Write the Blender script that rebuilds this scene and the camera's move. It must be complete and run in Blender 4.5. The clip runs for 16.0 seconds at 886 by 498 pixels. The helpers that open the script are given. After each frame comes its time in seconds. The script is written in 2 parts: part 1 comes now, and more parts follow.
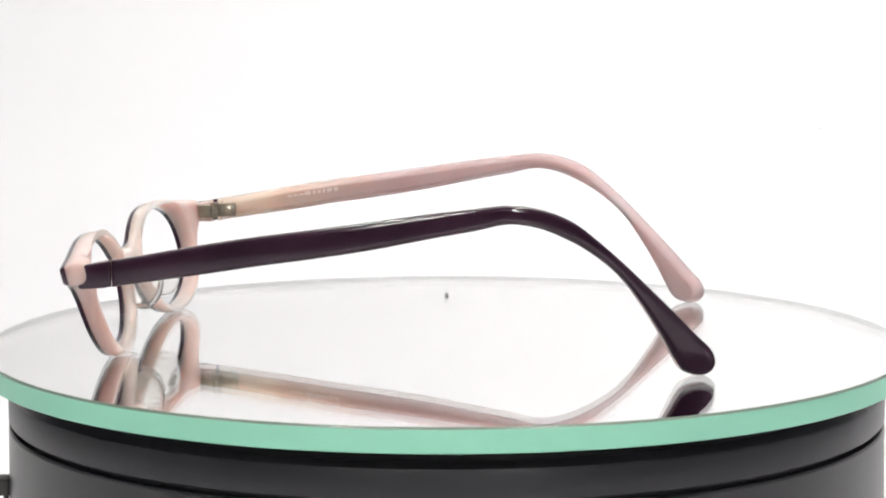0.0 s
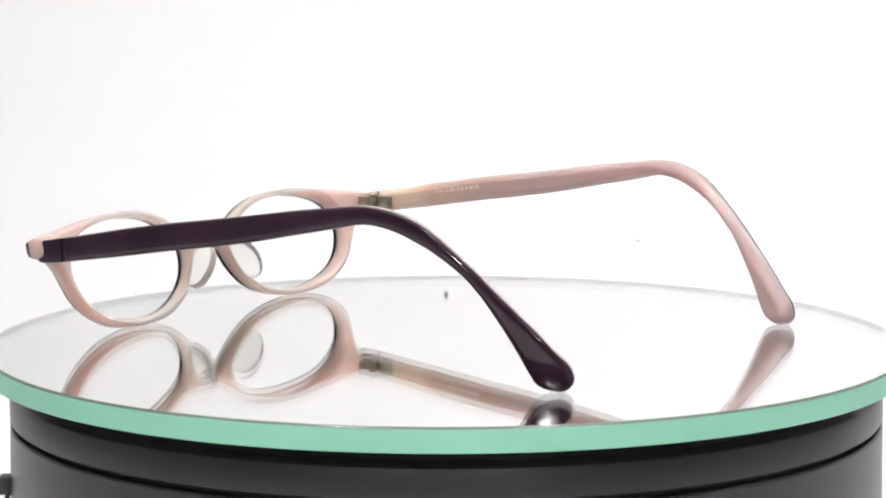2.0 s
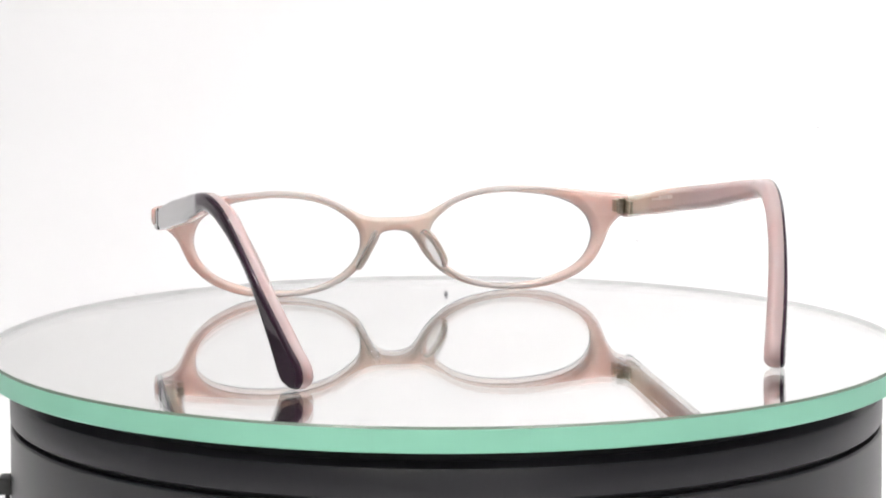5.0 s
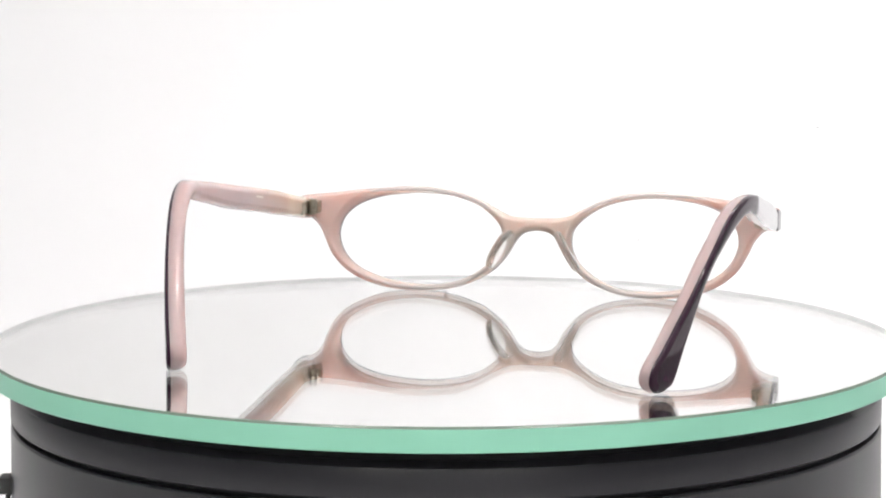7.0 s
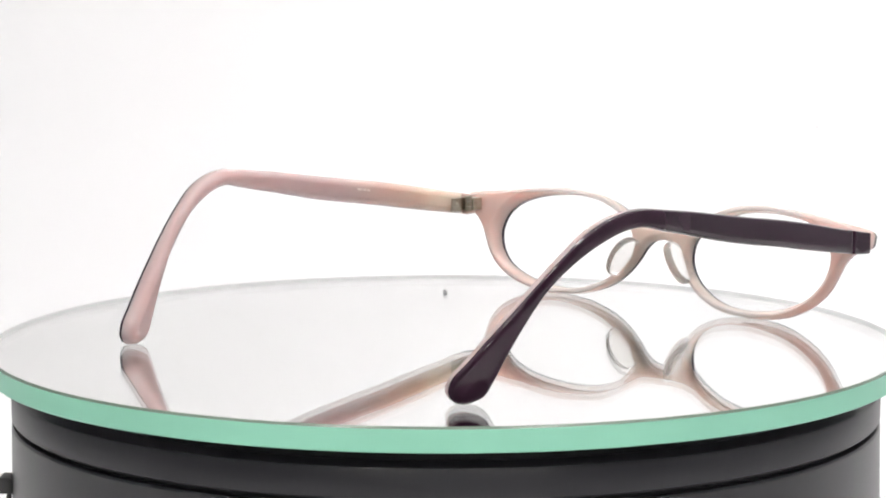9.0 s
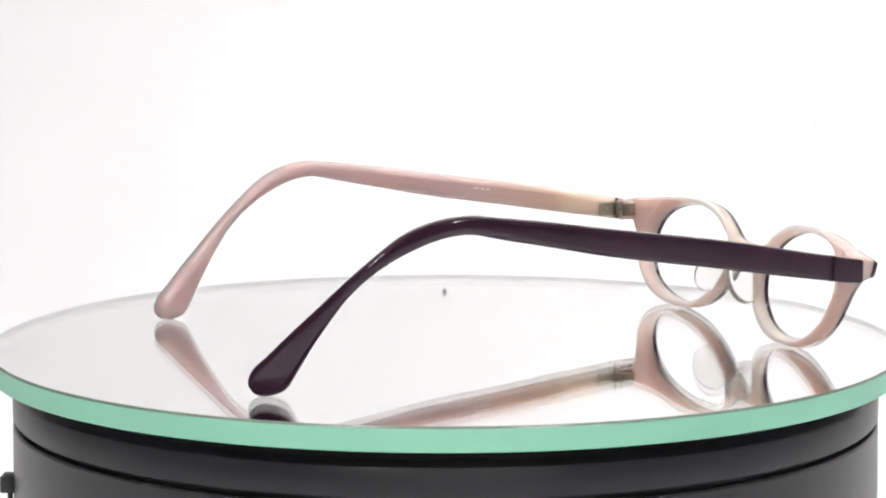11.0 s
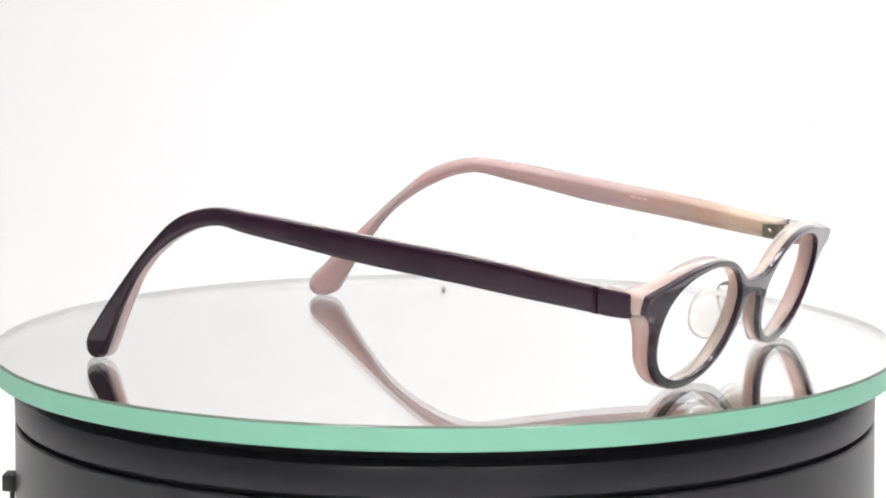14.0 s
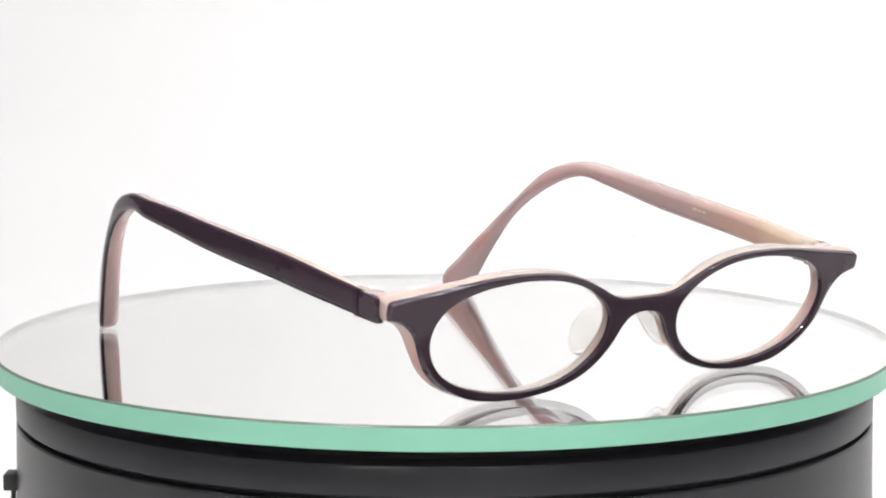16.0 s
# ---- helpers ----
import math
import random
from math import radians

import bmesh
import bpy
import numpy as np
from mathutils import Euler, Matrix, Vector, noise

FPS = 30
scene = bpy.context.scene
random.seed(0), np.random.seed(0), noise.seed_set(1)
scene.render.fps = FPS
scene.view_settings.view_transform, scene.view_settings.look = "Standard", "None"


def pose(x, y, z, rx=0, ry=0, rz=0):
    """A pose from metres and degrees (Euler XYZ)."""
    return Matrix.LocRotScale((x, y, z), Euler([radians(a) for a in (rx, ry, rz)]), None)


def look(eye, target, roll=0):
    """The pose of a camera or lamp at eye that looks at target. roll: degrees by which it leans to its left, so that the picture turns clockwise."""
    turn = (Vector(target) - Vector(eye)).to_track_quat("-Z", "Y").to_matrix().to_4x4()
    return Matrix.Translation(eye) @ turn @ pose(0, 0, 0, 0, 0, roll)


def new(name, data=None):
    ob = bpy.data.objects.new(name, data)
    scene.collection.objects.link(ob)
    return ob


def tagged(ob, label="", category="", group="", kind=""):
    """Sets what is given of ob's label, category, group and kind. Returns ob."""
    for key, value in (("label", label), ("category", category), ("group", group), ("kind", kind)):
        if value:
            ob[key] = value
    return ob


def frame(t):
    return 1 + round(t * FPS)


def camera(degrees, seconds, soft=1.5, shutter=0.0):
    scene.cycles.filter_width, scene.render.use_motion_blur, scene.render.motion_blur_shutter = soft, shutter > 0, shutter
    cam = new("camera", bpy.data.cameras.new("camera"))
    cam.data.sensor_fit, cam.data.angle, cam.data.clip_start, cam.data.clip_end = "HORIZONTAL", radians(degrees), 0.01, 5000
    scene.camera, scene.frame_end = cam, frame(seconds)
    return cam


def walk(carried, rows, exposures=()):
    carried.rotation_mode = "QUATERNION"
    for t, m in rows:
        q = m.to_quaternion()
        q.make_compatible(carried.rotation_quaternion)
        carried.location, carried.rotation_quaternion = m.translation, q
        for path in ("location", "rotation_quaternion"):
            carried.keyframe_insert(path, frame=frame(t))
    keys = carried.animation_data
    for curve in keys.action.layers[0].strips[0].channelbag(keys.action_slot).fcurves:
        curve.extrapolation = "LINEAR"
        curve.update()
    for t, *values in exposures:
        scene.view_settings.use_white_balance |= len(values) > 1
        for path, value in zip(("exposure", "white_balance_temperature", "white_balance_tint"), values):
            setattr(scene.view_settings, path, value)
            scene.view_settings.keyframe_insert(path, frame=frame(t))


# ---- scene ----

# A pair of eyeglasses turns once in 25 s on a round mirror plate; the camera backs off very slightly.
cam = camera(21.3, 16.0, soft=2.0)


def drift(s):
    """The camera's pose from its first stand (0) to its last (1)."""
    return pose(0.0042 - 0.0007 * s, -0.5409 - 0.0112 * s, 0.0886 + 0.0046 * s,
                90 - 7.11 - 0.32 * s, 0.08 - 0.08 * s, 0.52 - 0.12 * s)


walk(cam, [(0.0, drift(0.0)), (1.5, drift(0.14)), (4.0, drift(0.19)), (6.5, drift(0.24)), (9.0, drift(0.38)),
           (11.5, drift(0.60)), (14.0, drift(0.83)), (16.0, drift(1.0))])

TURN0, RATE = 86.32, -14.33          # degrees at 0 s, degrees a second
PLATE = 0.0005                       # height of the mirror plate's upper face

# ---------------------------------------------------------------- world and lights
world = bpy.data.worlds.new("world")
scene.world = world
world.use_nodes = True
world.node_tree.nodes["Background"].inputs[0].default_value = (0.9, 0.93, 1.0, 1)
world.node_tree.nodes["Background"].inputs[1].default_value = 0.05


def area(name, eye, target, sx, sy, watts, colour=(1, 1, 1)):
    data = bpy.data.lights.new(name, "AREA")
    data.shape, data.size, data.size_y, data.energy, data.color = "RECTANGLE", sx, sy, watts, colour
    ob = new(name, data)
    ob.matrix_world = look(eye, target)
    return ob


area("backdrop_light", (0.28, 0.18, 0.515), (0.19, 0.56, 0.25), 0.5, 0.10, 1.85, (1, 0.985, 0.99))
# Added overhead fill for undersides that mirror bounce leaves too dark.
area("roof_fill", (0, -0.08, 0.54), (0, -0.08, 0), 0.8, 0.6, 0.85, (1, 0.99, 0.985))
scene.view_settings.exposure = 0.18


# ---------------------------------------------------------------- materials
def material(name, base, rough=0.4, metal=0.0, **more):
    m = bpy.data.materials.new(name)
    m.use_nodes = True
    b = m.node_tree.nodes["Principled BSDF"]
    b.inputs["Base Color"].default_value = (*base, 1)
    b.inputs["Roughness"].default_value = rough
    b.inputs["Metallic"].default_value = metal
    for key, value in more.items():
        b.inputs[key.replace("_", " ")].default_value = value
    return m


def vary(m, low, high, scale, detail=4.0, bump=0.0, bump_scale=None, rough=None, stretch=(1, 1, 1)):
    """Two-scale variation of the base colour, a fine relief, and uneven gloss."""
    t = m.node_tree
    n, link = t.nodes, t.links.new
    b = n["Principled BSDF"]
    coord, mapping = n.new("ShaderNodeTexCoord"), n.new("ShaderNodeMapping")
    mapping.inputs["Scale"].default_value = stretch
    link(coord.outputs["Object"], mapping.inputs["Vector"])
    tex = n.new("ShaderNodeTexNoise")
    tex.inputs["Scale"].default_value, tex.inputs["Detail"].default_value = scale, detail
    link(mapping.outputs[0], tex.inputs["Vector"])
    ramp = n.new("ShaderNodeValToRGB")
    ramp.color_ramp.elements[0].position, ramp.color_ramp.elements[1].position = 0.3, 0.72
    ramp.color_ramp.elements[0].color, ramp.color_ramp.elements[1].color = (*low, 1), (*high, 1)
    link(tex.outputs[0], ramp.inputs[0])
    link(ramp.outputs[0], b.inputs["Base Color"])
    fine = n.new("ShaderNodeTexNoise")
    fine.inputs["Scale"].default_value, fine.inputs["Detail"].default_value = bump_scale or scale * 12, 3.0
    link(mapping.outputs[0], fine.inputs["Vector"])
    if bump:
        node = n.new("ShaderNodeBump")
        node.inputs["Strength"].default_value, node.inputs["Distance"].default_value = bump, 0.0002
        link(fine.outputs[0], node.inputs["Height"])
        link(node.outputs[0], b.inputs["Normal"])
    if rough:
        span = n.new("ShaderNodeMapRange")
        span.inputs["To Min"].default_value, span.inputs["To Max"].default_value = rough
        link(fine.outputs[0], span.inputs["Value"])
        link(span.outputs[0], b.inputs["Roughness"])
    return m


M_TENT = vary(material("tent_cloth", (0.86, 0.86, 0.86), 0.9), (0.85, 0.845, 0.85), (0.89, 0.885, 0.885), 2.5, bump=0.1, bump_scale=900)
# Greys of the unseen walls, picked for the side light and reflections they give.
M_UNSEEN_RIGHT = vary(material("unseen_right_wall", (0.38, 0.38, 0.40), 0.9), (0.36, 0.36, 0.38), (0.41, 0.41, 0.43), 6, bump=0.1, bump_scale=900)
M_UNSEEN_FRONT = vary(material("unseen_front_wall", (0.05, 0.05, 0.055), 0.9), (0.04, 0.04, 0.045), (0.06, 0.06, 0.065), 6, bump=0.1, bump_scale=900)
M_UNSEEN_SIDE = vary(material("unseen_side_wall", (0.24, 0.24, 0.25), 0.9), (0.22, 0.22, 0.23), (0.26, 0.26, 0.27), 6, bump=0.1, bump_scale=900)
M_SPECK = material("speck", (0.12, 0.12, 0.13), 0.8)
M_SPECK_PALE = material("pale_speck", (0.77, 0.765, 0.77), 0.8)
M_DRUM = vary(material("drum_plastic", (0.018, 0.0175, 0.019), 0.36), (0.014, 0.0135, 0.017), (0.019, 0.0185, 0.023), 30, bump=0.02, bump_scale=2500, rough=(0.30, 0.40))
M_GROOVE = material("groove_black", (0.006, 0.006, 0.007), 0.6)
M_RUBBER = vary(material("cable_rubber", (0.02, 0.02, 0.02), 0.5), (0.016, 0.016, 0.016), (0.03, 0.03, 0.03), 200)
M_EDGE = vary(material("ground_glass_edge", (0.30, 0.67, 0.50), 0.42, Specular_IOR_Level=0.35), (0.29, 0.645, 0.48), (0.315, 0.69, 0.52), 25, bump=0.05, bump_scale=1800, stretch=(1, 1, 0.3))
M_FROST = material("frosted_glass", (0.94, 0.96, 0.95), 0.5)
M_ARRIS = material("polished_arris", (0.15, 0.21, 0.16), 0.25)
M_MIRROR = material("silvering", (0.975, 0.98, 0.972), 0.0, 1.0)
M_GLASS = material("plate_glass", (1.0, 1.0, 1.0), 0.0, 0.0, IOR=1.5, Transmission_Weight=1.0)
M_PAD = material("clear_acetate", (0.985, 0.975, 0.95), 0.07, 0.0, IOR=1.47, Transmission_Weight=0.88)
M_DARK = vary(material("aubergine_acetate", (0.03, 0.016, 0.028), 0.1, Specular_IOR_Level=0.5), (0.025, 0.010, 0.020), (0.041, 0.017, 0.032), 60, rough=(0.05, 0.085))
M_PINK = vary(material("pink_acetate", (0.66, 0.48, 0.43), 0.16, Subsurface_Weight=1.0, Subsurface_Scale=0.007, Specular_IOR_Level=0.5), (0.61, 0.435, 0.395), (0.69, 0.51, 0.465), 45, rough=(0.10, 0.15))
M_PINK.node_tree.nodes["Principled BSDF"].inputs["Subsurface Radius"].default_value = (1.0, 0.75, 0.7)
M_STEEL = vary(material("hinge_steel", (0.42, 0.37, 0.28), 0.28, 1.0), (0.36, 0.31, 0.23), (0.5, 0.46, 0.38), 400)
M_PRINT = material("white_print", (0.74, 0.64, 0.6), 0.5)
M_LED = bpy.data.materials.new("led_bead")
M_LED.use_nodes = True
M_LED.node_tree.nodes["Principled BSDF"].inputs["Emission Color"].default_value = (1, 0.98, 0.95, 1)
M_LED.node_tree.nodes["Principled BSDF"].inputs["Emission Strength"].default_value = 150.0


def temple_material():
    """Pink acetate that turns to a beige, then tan, over the wire core near the hinge (object space: y runs along the temple)."""
    m = M_PINK.copy()
    m.name = "pink_acetate_over_core"
    t = m.node_tree
    for node in t.nodes:
        if node.type == "VALTORGB":
            node.color_ramp.elements[0].color, node.color_ramp.elements[1].color = (0.48, 0.35, 0.345, 1), (0.55, 0.415, 0.405, 1)
    n, link = t.nodes, t.links.new
    b = n["Principled BSDF"]
    old = b.inputs["Base Color"].links[0].from_socket
    coord, sep = n.new("ShaderNodeTexCoord"), n.new("ShaderNodeSeparateXYZ")
    link(coord.outputs["Object"], sep.inputs[0])
    span = n.new("ShaderNodeMapRange")
    span.inputs["From Min"].default_value, span.inputs["From Max"].default_value = 0.020, 0.066
    link(sep.outputs["Y"], span.inputs["Value"])
    ramp = n.new("ShaderNodeValToRGB")
    e = ramp.color_ramp.elements
    e[0].position, e[0].color = 0.0, (0, 0, 0, 1)
    e[1].position, e[1].color = 0.62, (1, 1, 1, 1)
    link(span.outputs[0], ramp.inputs[0])
    tone = n.new("ShaderNodeValToRGB")
    e = tone.color_ramp.elements
    e[0].position, e[0].color = 0.60, (0.59, 0.43, 0.35, 1)
    e[1].position, e[1].color = 0.70, (0.68, 0.53, 0.43, 1)
    link(span.outputs[0], tone.inputs[0])
    mix = n.new("ShaderNodeMix")
    mix.data_type = "RGBA"
    link(ramp.outputs[0], mix.inputs["Factor"])
    link(old, mix.inputs["A"])
    link(tone.outputs[0], mix.inputs["B"])
    link(mix.outputs["Result"], b.inputs["Base Color"])
    return m


M_TEMPLE = temple_material()


def front_material():
    """Pink acetate of the front; light through the thinner parts is put into the colour: paler towards the bridge and
    the lower rims, pinker at the lugs (object space: x across).
    """
    m = M_PINK.copy()
    m.name = "pink_acetate_front"
    t = m.node_tree
    n, link = t.nodes, t.links.new
    b = n["Principled BSDF"]
    old = b.inputs["Base Color"].links[0].from_socket
    coord, sep = n.new("ShaderNodeTexCoord"), n.new("ShaderNodeSeparateXYZ")
    link(coord.outputs["Object"], sep.inputs[0])
    side = n.new("ShaderNodeMath")
    side.operation = "ABSOLUTE"
    link(sep.outputs["X"], side.inputs[0])
    span = n.new("ShaderNodeMapRange")
    span.interpolation_type = "SMOOTHSTEP"
    span.inputs["From Min"].default_value, span.inputs["From Max"].default_value = 0.024, 0.052
    link(side.outputs[0], span.inputs["Value"])
    mix = n.new("ShaderNodeMix")
    mix.data_type = "RGBA"
    link(span.outputs[0], mix.inputs["Factor"])
    mix.inputs["A"].default_value = (0.65, 0.505, 0.445, 1)
    link(old, mix.inputs["B"])
    link(mix.outputs["Result"], b.inputs["Base Color"])
    return m


M_PINK_FRONT = front_material()


# ---------------------------------------------------------------- mesh tools
def mesh_object(name, bm, mat, parent=None, label="", smooth=True, angle=None):
    bmesh.ops.recalc_face_normals(bm, faces=bm.faces)
    data = bpy.data.meshes.new(name)
    bm.to_mesh(data)
    bm.free()
    for m in (mat if isinstance(mat, (list, tuple)) else [mat]):
        data.materials.append(m)
    for f in data.polygons:
        f.use_smooth = smooth
    if smooth and angle:
        data.set_sharp_from_angle(angle=radians(angle))
    ob = new(name, data)
    if parent:
        ob.parent = parent
    if label:
        tagged(ob, label=label)
    return ob


def part(name, bm, mat, parent, label="", smooth=True, angle=35):
    return mesh_object(name, bm, mat, parent, label, smooth, angle)


def lathe(bm, profile, steps=160, mat=0):
    """Turn a profile of (radius, z) round the z axis."""
    rings = []
    for r, z in profile:
        if r == 0:
            rings.append([bm.verts.new((0, 0, z))])
        else:
            rings.append([bm.verts.new((r * math.cos(2 * math.pi * i / steps), r * math.sin(2 * math.pi * i / steps), z)) for i in range(steps)])
    for a, b in zip(rings, rings[1:]):
        for i in range(steps):
            j = (i + 1) % steps
            if len(a) == 1:
                f = bm.faces.new((a[0], b[i], b[j]))
            elif len(b) == 1:
                f = bm.faces.new((a[i], a[j], b[0]))
            else:
                f = bm.faces.new((a[i], a[j], b[j], b[i]))
            f.material_index = mat
    return bm


def box(bm, lo, hi, round_by=0.0, segments=2):
    made = bmesh.ops.create_cube(bm, size=1.0)["verts"]
    for v in made:
        v.co = Vector([lo[k] + (v.co[k] + 0.5) * (hi[k] - lo[k]) for k in range(3)])
    if round_by:
        edges = list({e for v in made for e in v.link_edges})
        bmesh.ops.bevel(bm, geom=edges, offset=round_by, segments=segments, affect="EDGES", profile=0.5)
    return bm


def smooth_loop(points, per=6, closed=True):
    """A Catmull-Rom curve through the points, as a list of 2D vectors."""
    p = [Vector(q) for q in points]
    n, out = len(p), []
    for i in range(n if closed else n - 1):
        if closed:
            a, b, c, d = p[i - 1], p[i], p[(i + 1) % n], p[(i + 2) % n]
        else:
            a, b, c, d = p[max(i - 1, 0)], p[i], p[i + 1], p[min(i + 2, n - 1)]
        for k in range(per):
            t = k / per
            out.append(0.5 * ((2 * b) + (c - a) * t + (2 * a - 5 * b + 4 * c - d) * t * t + (3 * b - a - 3 * c + d) * t ** 3))
    if not closed:
        out.append(p[-1])
    return out


def inset(loop, by, more=None):
    """The loop (counter-clockwise) moved to its left by that much, and by more(point) where that is given."""
    n, out = len(loop), []
    for i in range(n):
        d = (loop[(i + 1) % n] - loop[i - 1]).normalized()
        out.append(loop[i] + Vector((-d.y, d.x)) * (by + (more(loop[i]) if more else 0.0)))
    return out


def ccw(loop):
    turn = sum(a.x * b.y - b.x * a.y for a, b in zip(loop, loop[1:] + loop[:1]))
    return loop if turn > 0 else loop[::-1]


def slab(bm, outer, holes, rings, place, bevel=None):
    """A plate with rounded rims. rings: (depth, inset) from the first face to the last; place(u, v, depth) gives the point;
    bevel(point, depth): a further inset of the outer rim."""
    def moved(loop, depth, by):
        return inset(loop, by, (lambda q: bevel(q, depth)) if bevel and loop is loops[0] else None)

    loops = [ccw(outer)] + [ccw(h)[::-1] for h in holes]
    ends = []
    for loop in loops:
        rows = []
        for depth, by in rings:
            rows.append([bm.verts.new(place(q.x, q.y, depth)) for q in moved(loop, depth, by)])
        n = len(loop)
        for a, b in zip(rows, rows[1:]):
            for i in range(n):
                bm.faces.new((a[i], a[(i + 1) % n], b[(i + 1) % n], b[i]))
        ends.append((rows[0], rows[-1]))
    for side in (0, 1):
        edges = []
        for pair in ends:
            row = pair[side]
            for i in range(len(row)):
                edges.append(bm.edges.get((row[i], row[(i + 1) % len(row)])) or bm.edges.new((row[i], row[(i + 1) % len(row)])))
        flat = {v: v.co.copy() for e in edges for v in e.verts}
        for pair, loop in zip(ends, loops):
            for v, q in zip(pair[side], moved(loop, *rings[0 if side == 0 else -1])):
                v.co = (q.x, 0, q.y)
        bmesh.ops.triangle_fill(bm, use_beauty=True, use_dissolve=False, edges=edges, normal=(0, 1, 0))
        for v, co in flat.items():
            v.co = co
    return bm


def weighted(ob):
    mod = ob.modifiers.new("weighted", "WEIGHTED_NORMAL")
    mod.weight, mod.keep_sharp = 90, True
    return ob


# ---------------------------------------------------------------- the light tent
FLOOR = -0.060
bm = bmesh.new()
profile = [(-0.66, FLOOR)] + [(-0.2, FLOOR), (0.2, FLOOR), (0.36, FLOOR)]
profile += [(0.36 + 0.2 * math.sin(a), FLOOR + 0.2 - 0.2 * math.cos(a)) for a in [k * math.pi / 24 for k in range(1, 13)]]
profile += [(0.56, 0.3), (0.56, 0.545)]
rows = [[bm.verts.new((x, y, z)) for y, z in profile] for x in (-0.66, 0.66)]
low = [[bm.verts.new((x, y + (0.004 if z > FLOOR + 0.19 else 0), z - 0.004)) for y, z in profile] for x in (-0.66, 0.66)]
for a, b in ((rows[0], rows[1]), (low[0], low[1])):
    for i in range(len(profile) - 1):
        bm.faces.new((a[i], a[i + 1], b[i + 1], b[i]))
tagged(mesh_object("backdrop", bm, M_TENT), "seamless white cloth sweep behind and under the turntable", "backdrop", kind="structure")
# Unseen walls and roof, added to shape bounce light and reflections.
for name, lo, hi, mat, label in (
        ("wall_left", (-0.675, -0.66, FLOOR), (-0.662, 0.575, 0.545), M_UNSEEN_SIDE, "unseen grey side wall, added to keep reflections dim"),
        ("wall_right", (0.662, -0.66, FLOOR), (0.675, 0.575, 0.545), M_UNSEEN_RIGHT, "unseen paler side wall, added to lighten the drum's right side"),
        ("wall_front", (-0.675, -0.675, FLOOR), (0.675, -0.662, 0.56), M_UNSEEN_FRONT, "unseen dark front wall, added to keep reflections dark"),
        ("ceiling", (-0.675, -0.66, 0.547), (0.675, 0.575, 0.56), M_TENT, "unseen white roof, added to bounce light down")):
    tagged(mesh_object(name, box(bmesh.new(), lo, hi), mat, smooth=False), label, "booth wall", kind="structure")


def lamp_panel(m, half):
    """A small square lamp of the booth: a white housing with a glowing face."""
    base = new("lamp_panel")
    base.matrix_world = m
    part("housing", box(bmesh.new(), (-0.024, -0.024, 0.0), (0.024, 0.024, 0.016), 0.004), M_TENT, base)
    part("glowing_face", box(bmesh.new(), (-half, -half, -0.003), (half, half, 0.001), 0.001), M_LED, base, "bright white lamp face")
    return tagged(base, "small square white lamp with a bright glowing face", "lamp", "lamps of the booth")


for x in (-0.16, 0.16):
    for y in (-0.42, -0.22, -0.02):
        lamp_panel(pose(x, y, 0.53), 0.0135)
    for z in (0.14, 0.25, 0.36):
        lamp_panel(pose(x, -0.646, z, 90), 0.009)

# ---------------------------------------------------------------- the turntable
drum = tagged(new("turntable"), "round black plastic turntable base with a groove", "turntable")
drum.location = (0, 0, FLOOR)
RD = 0.1005
zt = -0.0055 - FLOOR
# Recessed neck; the gap's shade is put into its near-black colour.
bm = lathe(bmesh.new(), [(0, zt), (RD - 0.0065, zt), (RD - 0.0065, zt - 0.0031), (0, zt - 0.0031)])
part("neck", bm, M_GROOVE, drum, "recessed neck, coloured black for the shade under the plate")
bm = lathe(bmesh.new(), [(0, zt - 0.0031), (RD - 0.0007, zt - 0.0031), (RD - 0.0002, zt - 0.0033), (RD, zt - 0.0038), (RD, zt - 0.0094), (RD - 0.0004, zt - 0.0098), (RD - 0.004, zt - 0.0098), (0, zt - 0.0098)])
part("rotating_ring", bm, M_DRUM, drum)
zg = zt - 0.0098
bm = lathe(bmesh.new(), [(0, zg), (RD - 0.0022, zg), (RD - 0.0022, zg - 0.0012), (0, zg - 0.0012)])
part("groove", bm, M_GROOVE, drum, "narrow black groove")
zb = zg - 0.0012
bm = lathe(bmesh.new(), [(0, zb), (RD - 0.0004, zb), (RD, zb - 0.0004), (RD + 0.0006, 0.004), (RD + 0.0002, 0.001), (RD - 0.002, 0), (0, 0)])
part("housing", bm, M_DRUM, drum)

plug = tagged(new("power_plug"), "small black power plug with its cable in the turntable's side", "plug")
plug.location = (-0.0990, -0.0187, FLOOR)
part("plug_body", box(bmesh.new(), (-0.0026, -0.003, 0.0277), (0.0008, 0.003, 0.0315), 0.0004), M_RUBBER, plug)
bm = bmesh.new()
pts = [Vector((-0.0003, -0.002, 0.0300)), Vector((-0.0004, -0.002, 0.026)), Vector((-0.0006, -0.002, 0.020)), Vector((-0.0013, -0.002, 0.010)), Vector((-0.004, 0.002, 0.0025)), Vector((-0.02, 0.03, 0.0012)), Vector((-0.08, 0.12, 0.0012)), Vector((-0.2, 0.2, 0.0012))]
rings = []
for i, q in enumerate(pts):
    d = (pts[min(i + 1, len(pts) - 1)] - pts[max(i - 1, 0)]).normalized()
    a = d.orthogonal().normalized()
    if i and a.dot(last) < 0:
        a = -a
    last = a
    b = d.cross(a)
    rings.append([bm.verts.new(q + 0.0006 * (math.cos(k * math.pi / 5) * a + math.sin(k * math.pi / 5) * b)) for k in range(10)])
for a, b in zip(rings, rings[1:]):
    for k in range(10):
        bm.faces.new((a[k], a[(k + 1) % 10], b[(k + 1) % 10], b[k]))
part("cable", bm, M_RUBBER, plug, angle=None)

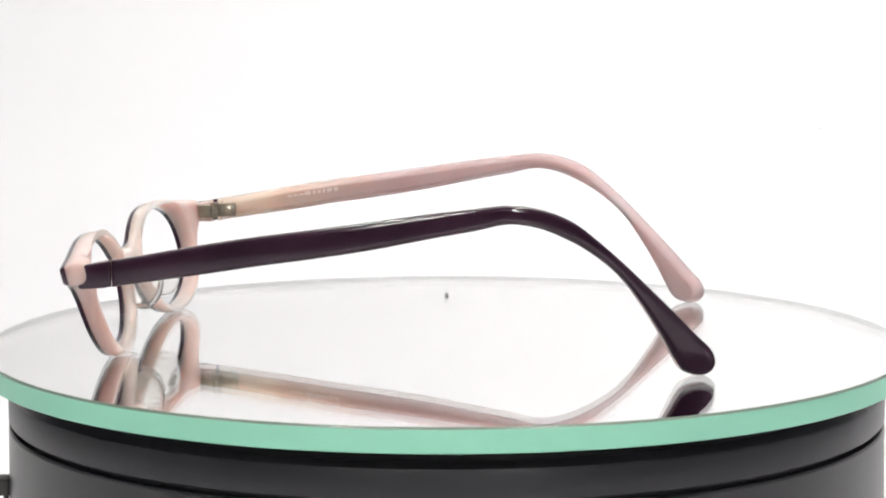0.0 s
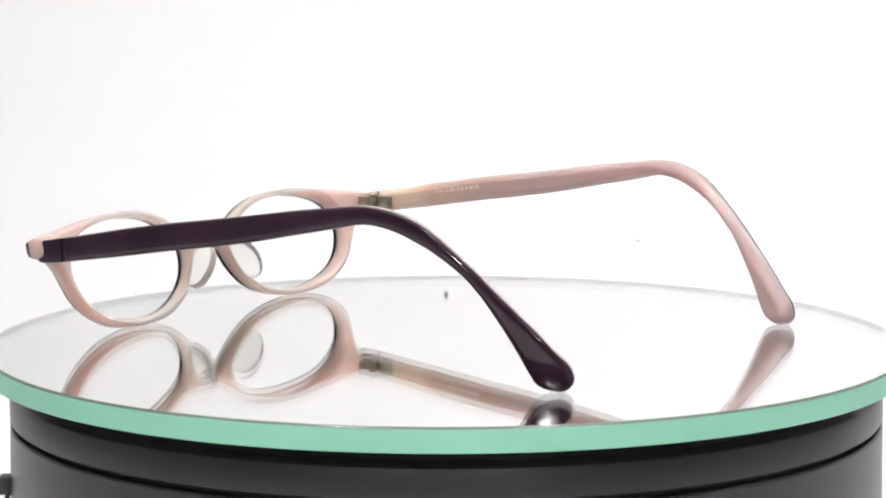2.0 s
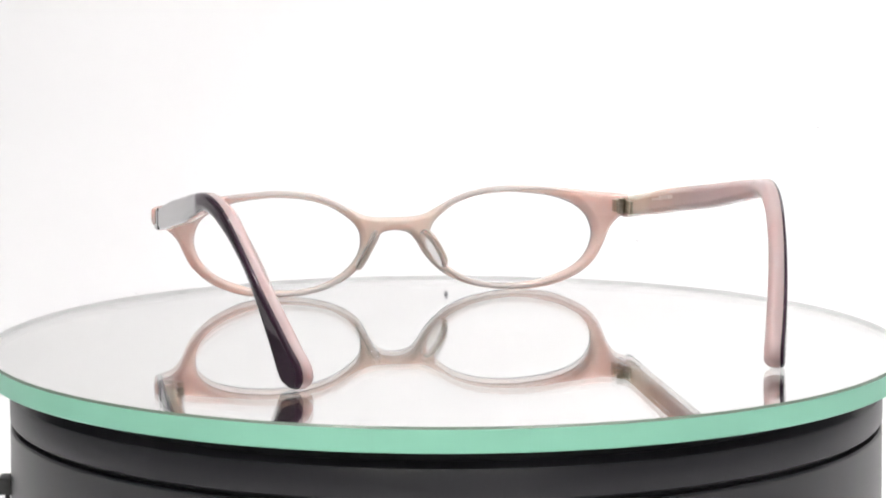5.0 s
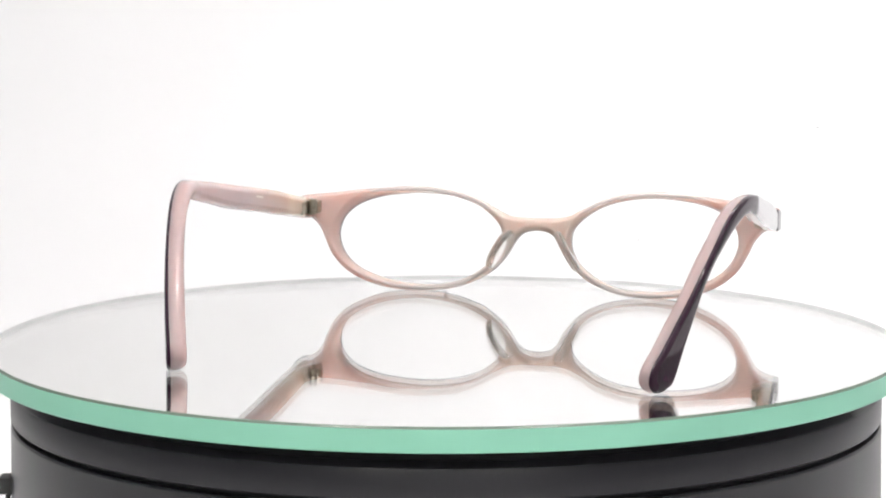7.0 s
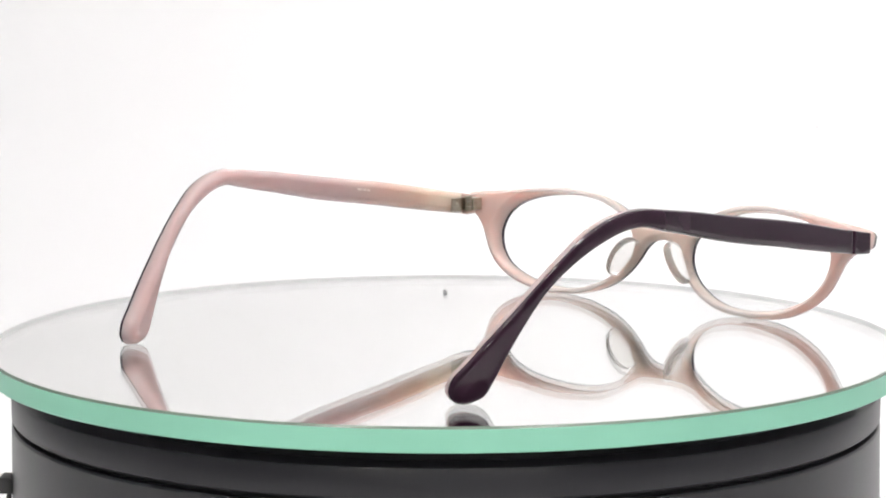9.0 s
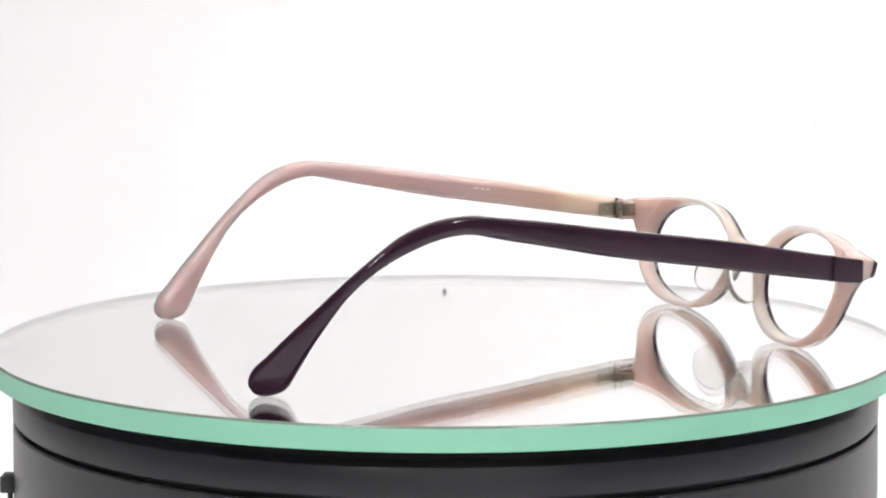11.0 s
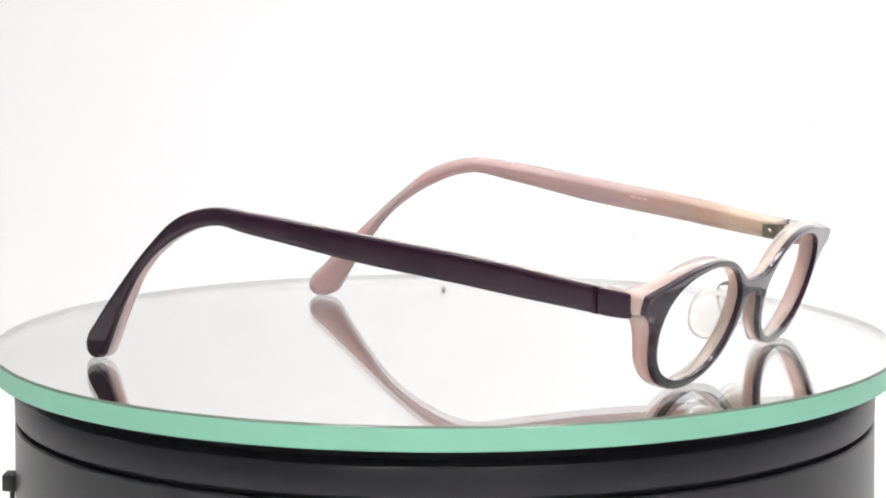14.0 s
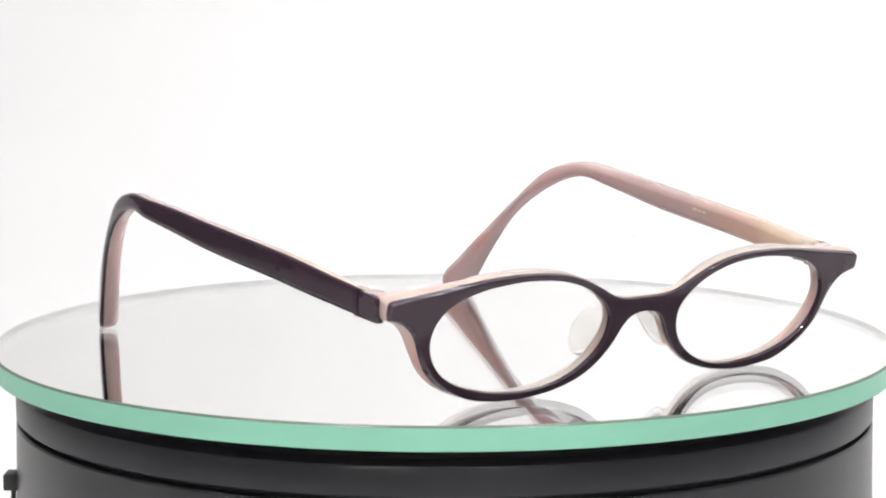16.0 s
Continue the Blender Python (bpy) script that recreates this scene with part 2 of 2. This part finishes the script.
# ---------------------------------------------------------------- the mirror plate
RP, TP = 0.1057, 0.0052
plate = tagged(new("mirror_plate"), "round mirror glass plate with a pale green ground edge", "mirror")
plate.location = (0, 0, PLATE - TP)
bm = lathe(bmesh.new(), [(0, TP), (RP - 0.0005, TP)], 256)
top = mesh_object("glass_face", bm, M_GLASS, plate, "clear polished glass face", smooth=False)
bm = lathe(bmesh.new(), [(0, 0.0002), (RP - 0.0003, 0.0002)], 256)
part("silvering", bm, M_MIRROR, plate, "silvered mirror back", smooth=False)
bm = lathe(bmesh.new(), [(RP - 0.0005, TP), (RP, TP - 0.0005)], 256)
part("arris", bm, M_ARRIS, plate, "polished grey-green chamfer")
bm = lathe(bmesh.new(), [(RP, TP - 0.0005), (RP, 0.0003), (RP - 0.0003, 0.0), (RP - 0.001, 0.0)], 256)
part("edge", bm, M_EDGE, plate, "pale green ground glass edge")
bm = lathe(bmesh.new(), [(RP - 0.0005, TP - 0.0001), (RP - 0.0005, 0.0004)], 256)
part("edge_inside", bm, M_FROST, plate, "frosted inner side of the ground edge")
for ob in plate.children:
    if ob.name.startswith(("glass_face", "silvering")):
        for f in ob.data.polygons:
            if f.normal.z < 0:
                f.flip()

# ---------------------------------------------------------------- the eyeglasses
MM = 0.001
glasses = tagged(new("eyeglasses"), "plastic eyeglasses, dark aubergine outside and translucent pink inside, temples open", "eyeglasses")

opening = [(53.4, 16), (52, 19.6), (48.5, 22.5), (43, 24.4), (37, 25.3), (31, 25.6), (23.5, 24.9), (17.2, 23), (12.8, 20.3),
           (10, 17.3), (9.4, 14.2), (10.2, 11), (12.5, 7.9), (16, 5.3), (20.5, 3.3), (26, 2.3), (32, 2.25), (38, 2.9),
           (44, 4.5), (48.5, 6.7), (51.5, 9.6), (53.1, 12.8)]
half = [(5, 19.9), (8.5, 20.6), (12, 22.3), (16.5, 24.4), (21.5, 26.0), (27, 26.8), (33, 27.0), (40, 26.7), (48, 25.9), (56, 24.9),
        (61.6, 24.2), (63.4, 23.9), (64.1, 23.3), (64.25, 22), (64.15, 20.4), (63.6, 19.4), (62.2, 18.85), (60.5, 18.1), (58.9, 16.95), (57.4, 15), (56, 11.8), (54.3, 8.5), (51.5, 5.6),
        (47.5, 3.3), (41.5, 1.4), (34.5, 0.5), (28, 0.55), (21, 1.6), (15, 3.7), (10.8, 6.6), (7.6, 10.3), (5.6, 13.8), (3.9, 15.6), (2, 16.3)]
outer = smooth_loop([(0, 19.8)] + half + [(0, 16.5)] + [(-x, z) for x, z in reversed(half)], 5)
hole_r = smooth_loop(opening, 6)
hole_l = [Vector((-q.x, q.y)) for q in hole_r]


def ease(t):
    t = min(1.0, max(0.0, t))
    return t * t * (3 - 2 * t)


def front_place(u, v, depth):
    """The front's bowed, tilted sheet, thicker towards the end pieces: u across, v up, depth backwards, in mm."""
    y = 77.4 - 2.4 * (u / 54.0) ** 2 + 0.26 * (v - 15.0) + 0.2 * ease((abs(u) - 54.0) / 8.0)
    if depth > 1.3:
        depth = 1.3 + (depth - 1.3) * (0.92 + 0.28 * ease((abs(u) - 15) / 35) + 0.45 * ease((abs(u) - 54.5) / 5.0))
    u -= 0.25 + 0.3 * ease((-u - 30.0) / 34.0)
    u += math.copysign(0.16 * max(0.0, depth - 1.2) * ease((abs(u) - 53.6) / 3.0) * ease((20.5 - v) / 4.0), u)
    return Vector((u, y - 0.967 * depth, v + depth * (0.25 * min(1.0, 0.25 + v / 8.0) + 0.07 * ease((v - 20.0) / 4.0)) * (0.72 + 0.2 * ease((abs(u) - 28.0) / 22.0)))) * MM


def lug_bevel(q, depth):
    """The outer rim leans in towards the front face at the lugs."""
    return (0.4 + 0.9 * ease((21.5 - q.y) / 4.0)) * max(0.0, 1.0 - depth / 2.6) * ease((abs(q.x) - 40.0) / 14.0)


bm = slab(bmesh.new(), outer, [hole_r, hole_l], [(0.0, 0.42), (0.04, 0.26), (0.12, 0.14), (0.3, 0.06), (1.2, 0.02)], front_place, lug_bevel)
weighted(part("front_veneer", bm, M_DARK, glasses, "dark aubergine front layer", angle=60))
bm = slab(bmesh.new(), outer, [hole_r, hole_l], [(1.21, 0.06), (1.5, 0.0), (2.0, 0.0), (2.5, 0.06), (2.95, 0.18), (3.35, 0.36), (3.7, 0.6), (4.0, 0.88), (4.2, 1.14), (4.3, 1.34)], front_place, lug_bevel)
weighted(part("front_body", bm, M_PINK_FRONT, glasses, "translucent pink rear layer", angle=60))

temple_top = [(65.54, 25.45), (58, 26.7), (47, 28.7), (35, 30.6), (23, 32.2), (11.6, 33.8), (0, 35.5), (-9, 36.6), (-14, 37.2), (-18, 37.45),
              (-22.5, 37.0), (-27.2, 35.7), (-31.6, 33.5), (-35.7, 30.3), (-41.6, 25.0), (-47.7, 18.9), (-53.6, 12.9), (-57.3, 8.9),
              (-60.1, 6), (-61.0, 3.2), (-60.1, 1.3), (-58.5, 0.55), (-56.5, 0.7), (-54.0, 1.8), (-52.3, 4.3), (-49.4, 9.6), (-46.0, 15.1), (-42.1, 20.6),
              (-38.3, 24.5), (-33.5, 28.1), (-29.2, 30.5), (-25, 32.3), (-21, 33.3), (-17, 33.5), (-11, 32.3), (0, 30.2), (11.6, 27.9), (23, 26.1),
              (35, 24.4), (47, 22.5), (58, 20.9), (65.54, 19.8)]
temple_loop = smooth_loop(temple_top, 4, closed=False)


def make_temple(s, bend_x, tip_x, stretch, bow):
    """A temple on side s; its outer face runs from the end piece over the bend to the tip."""
    def across(y):
        if y > -12:
            return 64.1 + (bend_x - 64.1) * (66.4 - y) / 78.4
        k = (-12 - y) / 49.0
        return bend_x + (tip_x - bend_x) * (bow * k + (1 - bow) * k * k)

    def place(u, v, depth):
        y = u - stretch * min(1.0, max(0.0, (40 - u) / 95.0))
        thick = 1.0 + 0.10 * ease((-36 - u) / 18)
        slope = math.atan(across(u + 0.5) - across(u - 0.5))
        return Vector((s * (across(u) - depth * thick * math.cos(slope)), y + depth * thick * math.sin(slope), v)) * MM

    bm = slab(bmesh.new(), temple_loop, [], [(0.81, 0.03), (1.5, 0.0), (2.4, 0.06), (2.9, 0.2), (3.3, 0.42), (3.65, 0.74), (3.9, 1.1), (4.05, 1.4), (4.12, 1.7)], place)
    temple = weighted(part("temple", bm, M_TEMPLE, glasses, "translucent pink temple with a dark outer layer", angle=60))
    bm = slab(bmesh.new(), temple_loop, [], [(0.0, 1.3), (0.04, 0.9), (0.11, 0.56), (0.22, 0.3), (0.45, 0.12), (0.8, 0.02)], place)
    weighted(part("temple_veneer", bm, M_DARK, temple, "dark aubergine outer layer", angle=60))
    return temple, place


def make_end_piece(s):
    """The block behind the front that carries the hinge: pink, with a dark outer layer."""
    def place(u, v, depth):
        return Vector((s * (64.15 - depth), u, v)) * MM
    loop = smooth_loop([(73.0, 22.2), (72.6, 23.5), (71.4, 24.0), (69.2, 24.8), (68, 25.0), (66.72, 25.25), (66.7, 24.7), (66.7, 20.1), (66.72, 19.7), (68.3, 19.6), (71.2, 19.9), (72.5, 20.7)], 2)
    bm = slab(bmesh.new(), loop, [], [(0.25, 0.2), (0.32, 0.08), (0.5, 0.02), (1.0, 0.0), (3.2, 0.0), (3.8, 0.08), (4.2, 0.22)], place)
    body = weighted(part("end_piece", bm, M_PINK, glasses, angle=50))
    loop = smooth_loop([(72.6, 22.2), (72.58, 23.9), (72.4, 24.3), (71.6, 24.45), (69.6, 24.75), (67.4, 25.1), (66.3, 25.3), (65.85, 25.25), (65.65, 24.95), (65.65, 20.3), (65.85, 19.95), (66.9, 19.65), (68.3, 19.5), (71.4, 19.3), (72.3, 19.45), (72.55, 19.9)], 3)
    bm = slab(bmesh.new(), loop, [], [(-0.02, 0.4), (0.03, 0.26), (0.1, 0.15), (0.25, 0.06), (0.6, 0.01), (1.15, 0.0)], place)
    weighted(part("end_veneer", bm, M_DARK, body, "dark aubergine outer layer", angle=60))


def make_hinge(s, temple):
    """Barrels on the front's back and a leaf on the temple's inner face, with the wire core's plate."""
    def at(x, y, z):
        return Vector((s * x, y, z)) * MM

    def block(name, lo, hi, parent, r=0.25):
        lo, hi = at(*lo), at(*hi)
        part(name, box(bmesh.new(), [min(a, b) for a, b in zip(lo, hi)], [max(a, b) for a, b in zip(lo, hi)], r * MM), M_STEEL, parent)
    block("hinge_leaf", (59.75, 60.2, 20.9), (60.6, 65.2, 24.4), temple)
    for z in (20.6, 22.0, 23.4):
        bm = bmesh.new()
        bmesh.ops.create_cone(bm, cap_ends=True, segments=20, radius1=0.001, radius2=0.001, depth=0.00128)
        for v in bm.verts:
            v.co += at(59.2, 65.8, z + 0.7)
        part("hinge_barrel", bm, M_STEEL, temple, "silver hinge barrel")
    block("hinge_plate", (57.8, 66.4, 20.9), (60.5, 69.8, 24.2), temple)
    bm = bmesh.new()
    bmesh.ops.create_uvsphere(bm, u_segments=14, v_segments=8, radius=0.0007)
    for v in bm.verts:
        v.co = Vector((v.co.x * 0.5, v.co.y, v.co.z)) + at(59.75, 62.0, 22.6)
    part("screw", bm, M_STEEL, temple)


def make_print(s, place, temple, y0, widths, z0=0.0, tall=0.7):
    """Printed marks on the temple's inner face, as plain bars."""
    y = y0
    for w in widths:
        mid = (y0 + y) / 2
        z = 27.0 + (41 - y) * 0.148 + z0
        bm = bmesh.new()
        a = [place(u, v, 4.13) for u, v in ((y, z - tall / 2 + (y0 - y) * 0.0), (y - w, z - tall / 2 + w * 0.148), (y - w, z + tall / 2 + w * 0.148), (y, z + tall / 2))]
        off = Vector((-s * 0.00003, 0, 0))
        f = bm.faces.new([bm.verts.new(q + off) for q in a])
        part("printed_bar", bm, M_PRINT, temple, "white printed mark", smooth=False)
        y -= w + 0.45


def make_pad(s):
    """A clear moulded nose pad: an oval, gently dished leaf that grows out of the nasal rim's back."""
    c = Vector((s * 8.9, 70.6, 12.4))
    v_axis = Vector((s * 0.49, 0.0, -0.87)).normalized()
    u_axis = Vector((s * 0.16, -1.0, 0.1))
    u_axis = (u_axis - v_axis * u_axis.dot(v_axis)).normalized()
    n_axis = u_axis.cross(v_axis) * s

    def place(u, v, depth):
        dish = 0.018 * u * u + 0.008 * v * v
        return (c + u_axis * u + v_axis * v + n_axis * (depth - 0.8 - dish)) * MM
    loop = smooth_loop([(5.1 * math.cos(a) + 0.5 * math.sin(a) ** 2, (5.8 + 0.4 * math.cos(a)) * math.sin(a)) for a in [k * math.pi / 9 for k in range(18)]], 3)
    bm = slab(bmesh.new(), loop, [], [(0.0, 1.0), (0.12, 0.5), (0.4, 0.15), (1.0, 0.0), (1.6, 0.15), (1.9, 0.5), (2.0, 1.0)], place)
    weighted(part("nose_pad", bm, M_PAD, glasses, "clear moulded nose pad", angle=60))


for s, bend_x, tip_x, stretch, bow in ((1, 69.2, 54.5, 0.6, 0.32), (-1, 65.0, 50.6, 0.0, 0.42)):
    temple, place = make_temple(s, bend_x, tip_x, stretch, bow)
    make_end_piece(s)
    make_hinge(s, temple)
    if s > 0:
        make_print(s, place, temple, 47.0, (1.1, 0.9, 1.2), 0.2, 0.5)
        make_print(s, place, temple, 42.6, (1.6, 0.8, 0.9, 0.7, 1.3, 1.1), 0.3, 0.95)
    else:
        make_print(s, place, temple, 30.0, (1.0, 1.0, 1.6), 0.2, 0.5)
    make_pad(s)

# ---------------------------------------------------------------- specks on the backdrop
def speck(place, r, tall, mat):
    bm = bmesh.new()
    bmesh.ops.create_uvsphere(bm, u_segments=10, v_segments=6, radius=1)
    for v in bm.verts:
        v.co = Vector((v.co.x * r * (1 + 0.25 * math.sin(5 * v.co.z)), v.co.y * 0.0004, v.co.z * tall))
    ob = mesh_object("speck", bm, mat)
    ob.location = place
    tagged(ob, "tiny speck put on the white backdrop", "speck", "specks on the backdrop")


speck((0.1631, 0.5126, 0.0113), 0.0009, 0.0009, M_SPECK_PALE)
speck((0.0788, 0.4596, -0.0332), 0.0011, 0.0011, M_SPECK_PALE)
speck((0.1634, 0.4977, -0.0046), 0.0005, 0.0005, M_SPECK_PALE)
speck((0.1811, 0.4550, -0.0377), 0.0005, 0.0005, M_SPECK)
speck((-0.1314, 0.4206, -0.0505), 0.0007, 0.0006, M_SPECK_PALE)
# Stands in for sensor dust; set on the cloth where the mirror shows it.
speck((-0.0042, 0.5458, 0.0697), 0.0011, 0.0014, M_SPECK)

# ---------------------------------------------------------------- what moves
def motions():
    rows = [k * 0.5 for k in range(33)]
    turn = [(t, pose(0, 0, 0, 0, 0, TURN0 + RATE * t)) for t in rows]
    walk(glasses, [(t, m @ pose(0.00494, 0, 0, 0, 0, -0.48)) for t, m in turn])
    walk(plate, [(t, pose(0, 0, PLATE - TP) @ m) for t, m in turn])


motions()
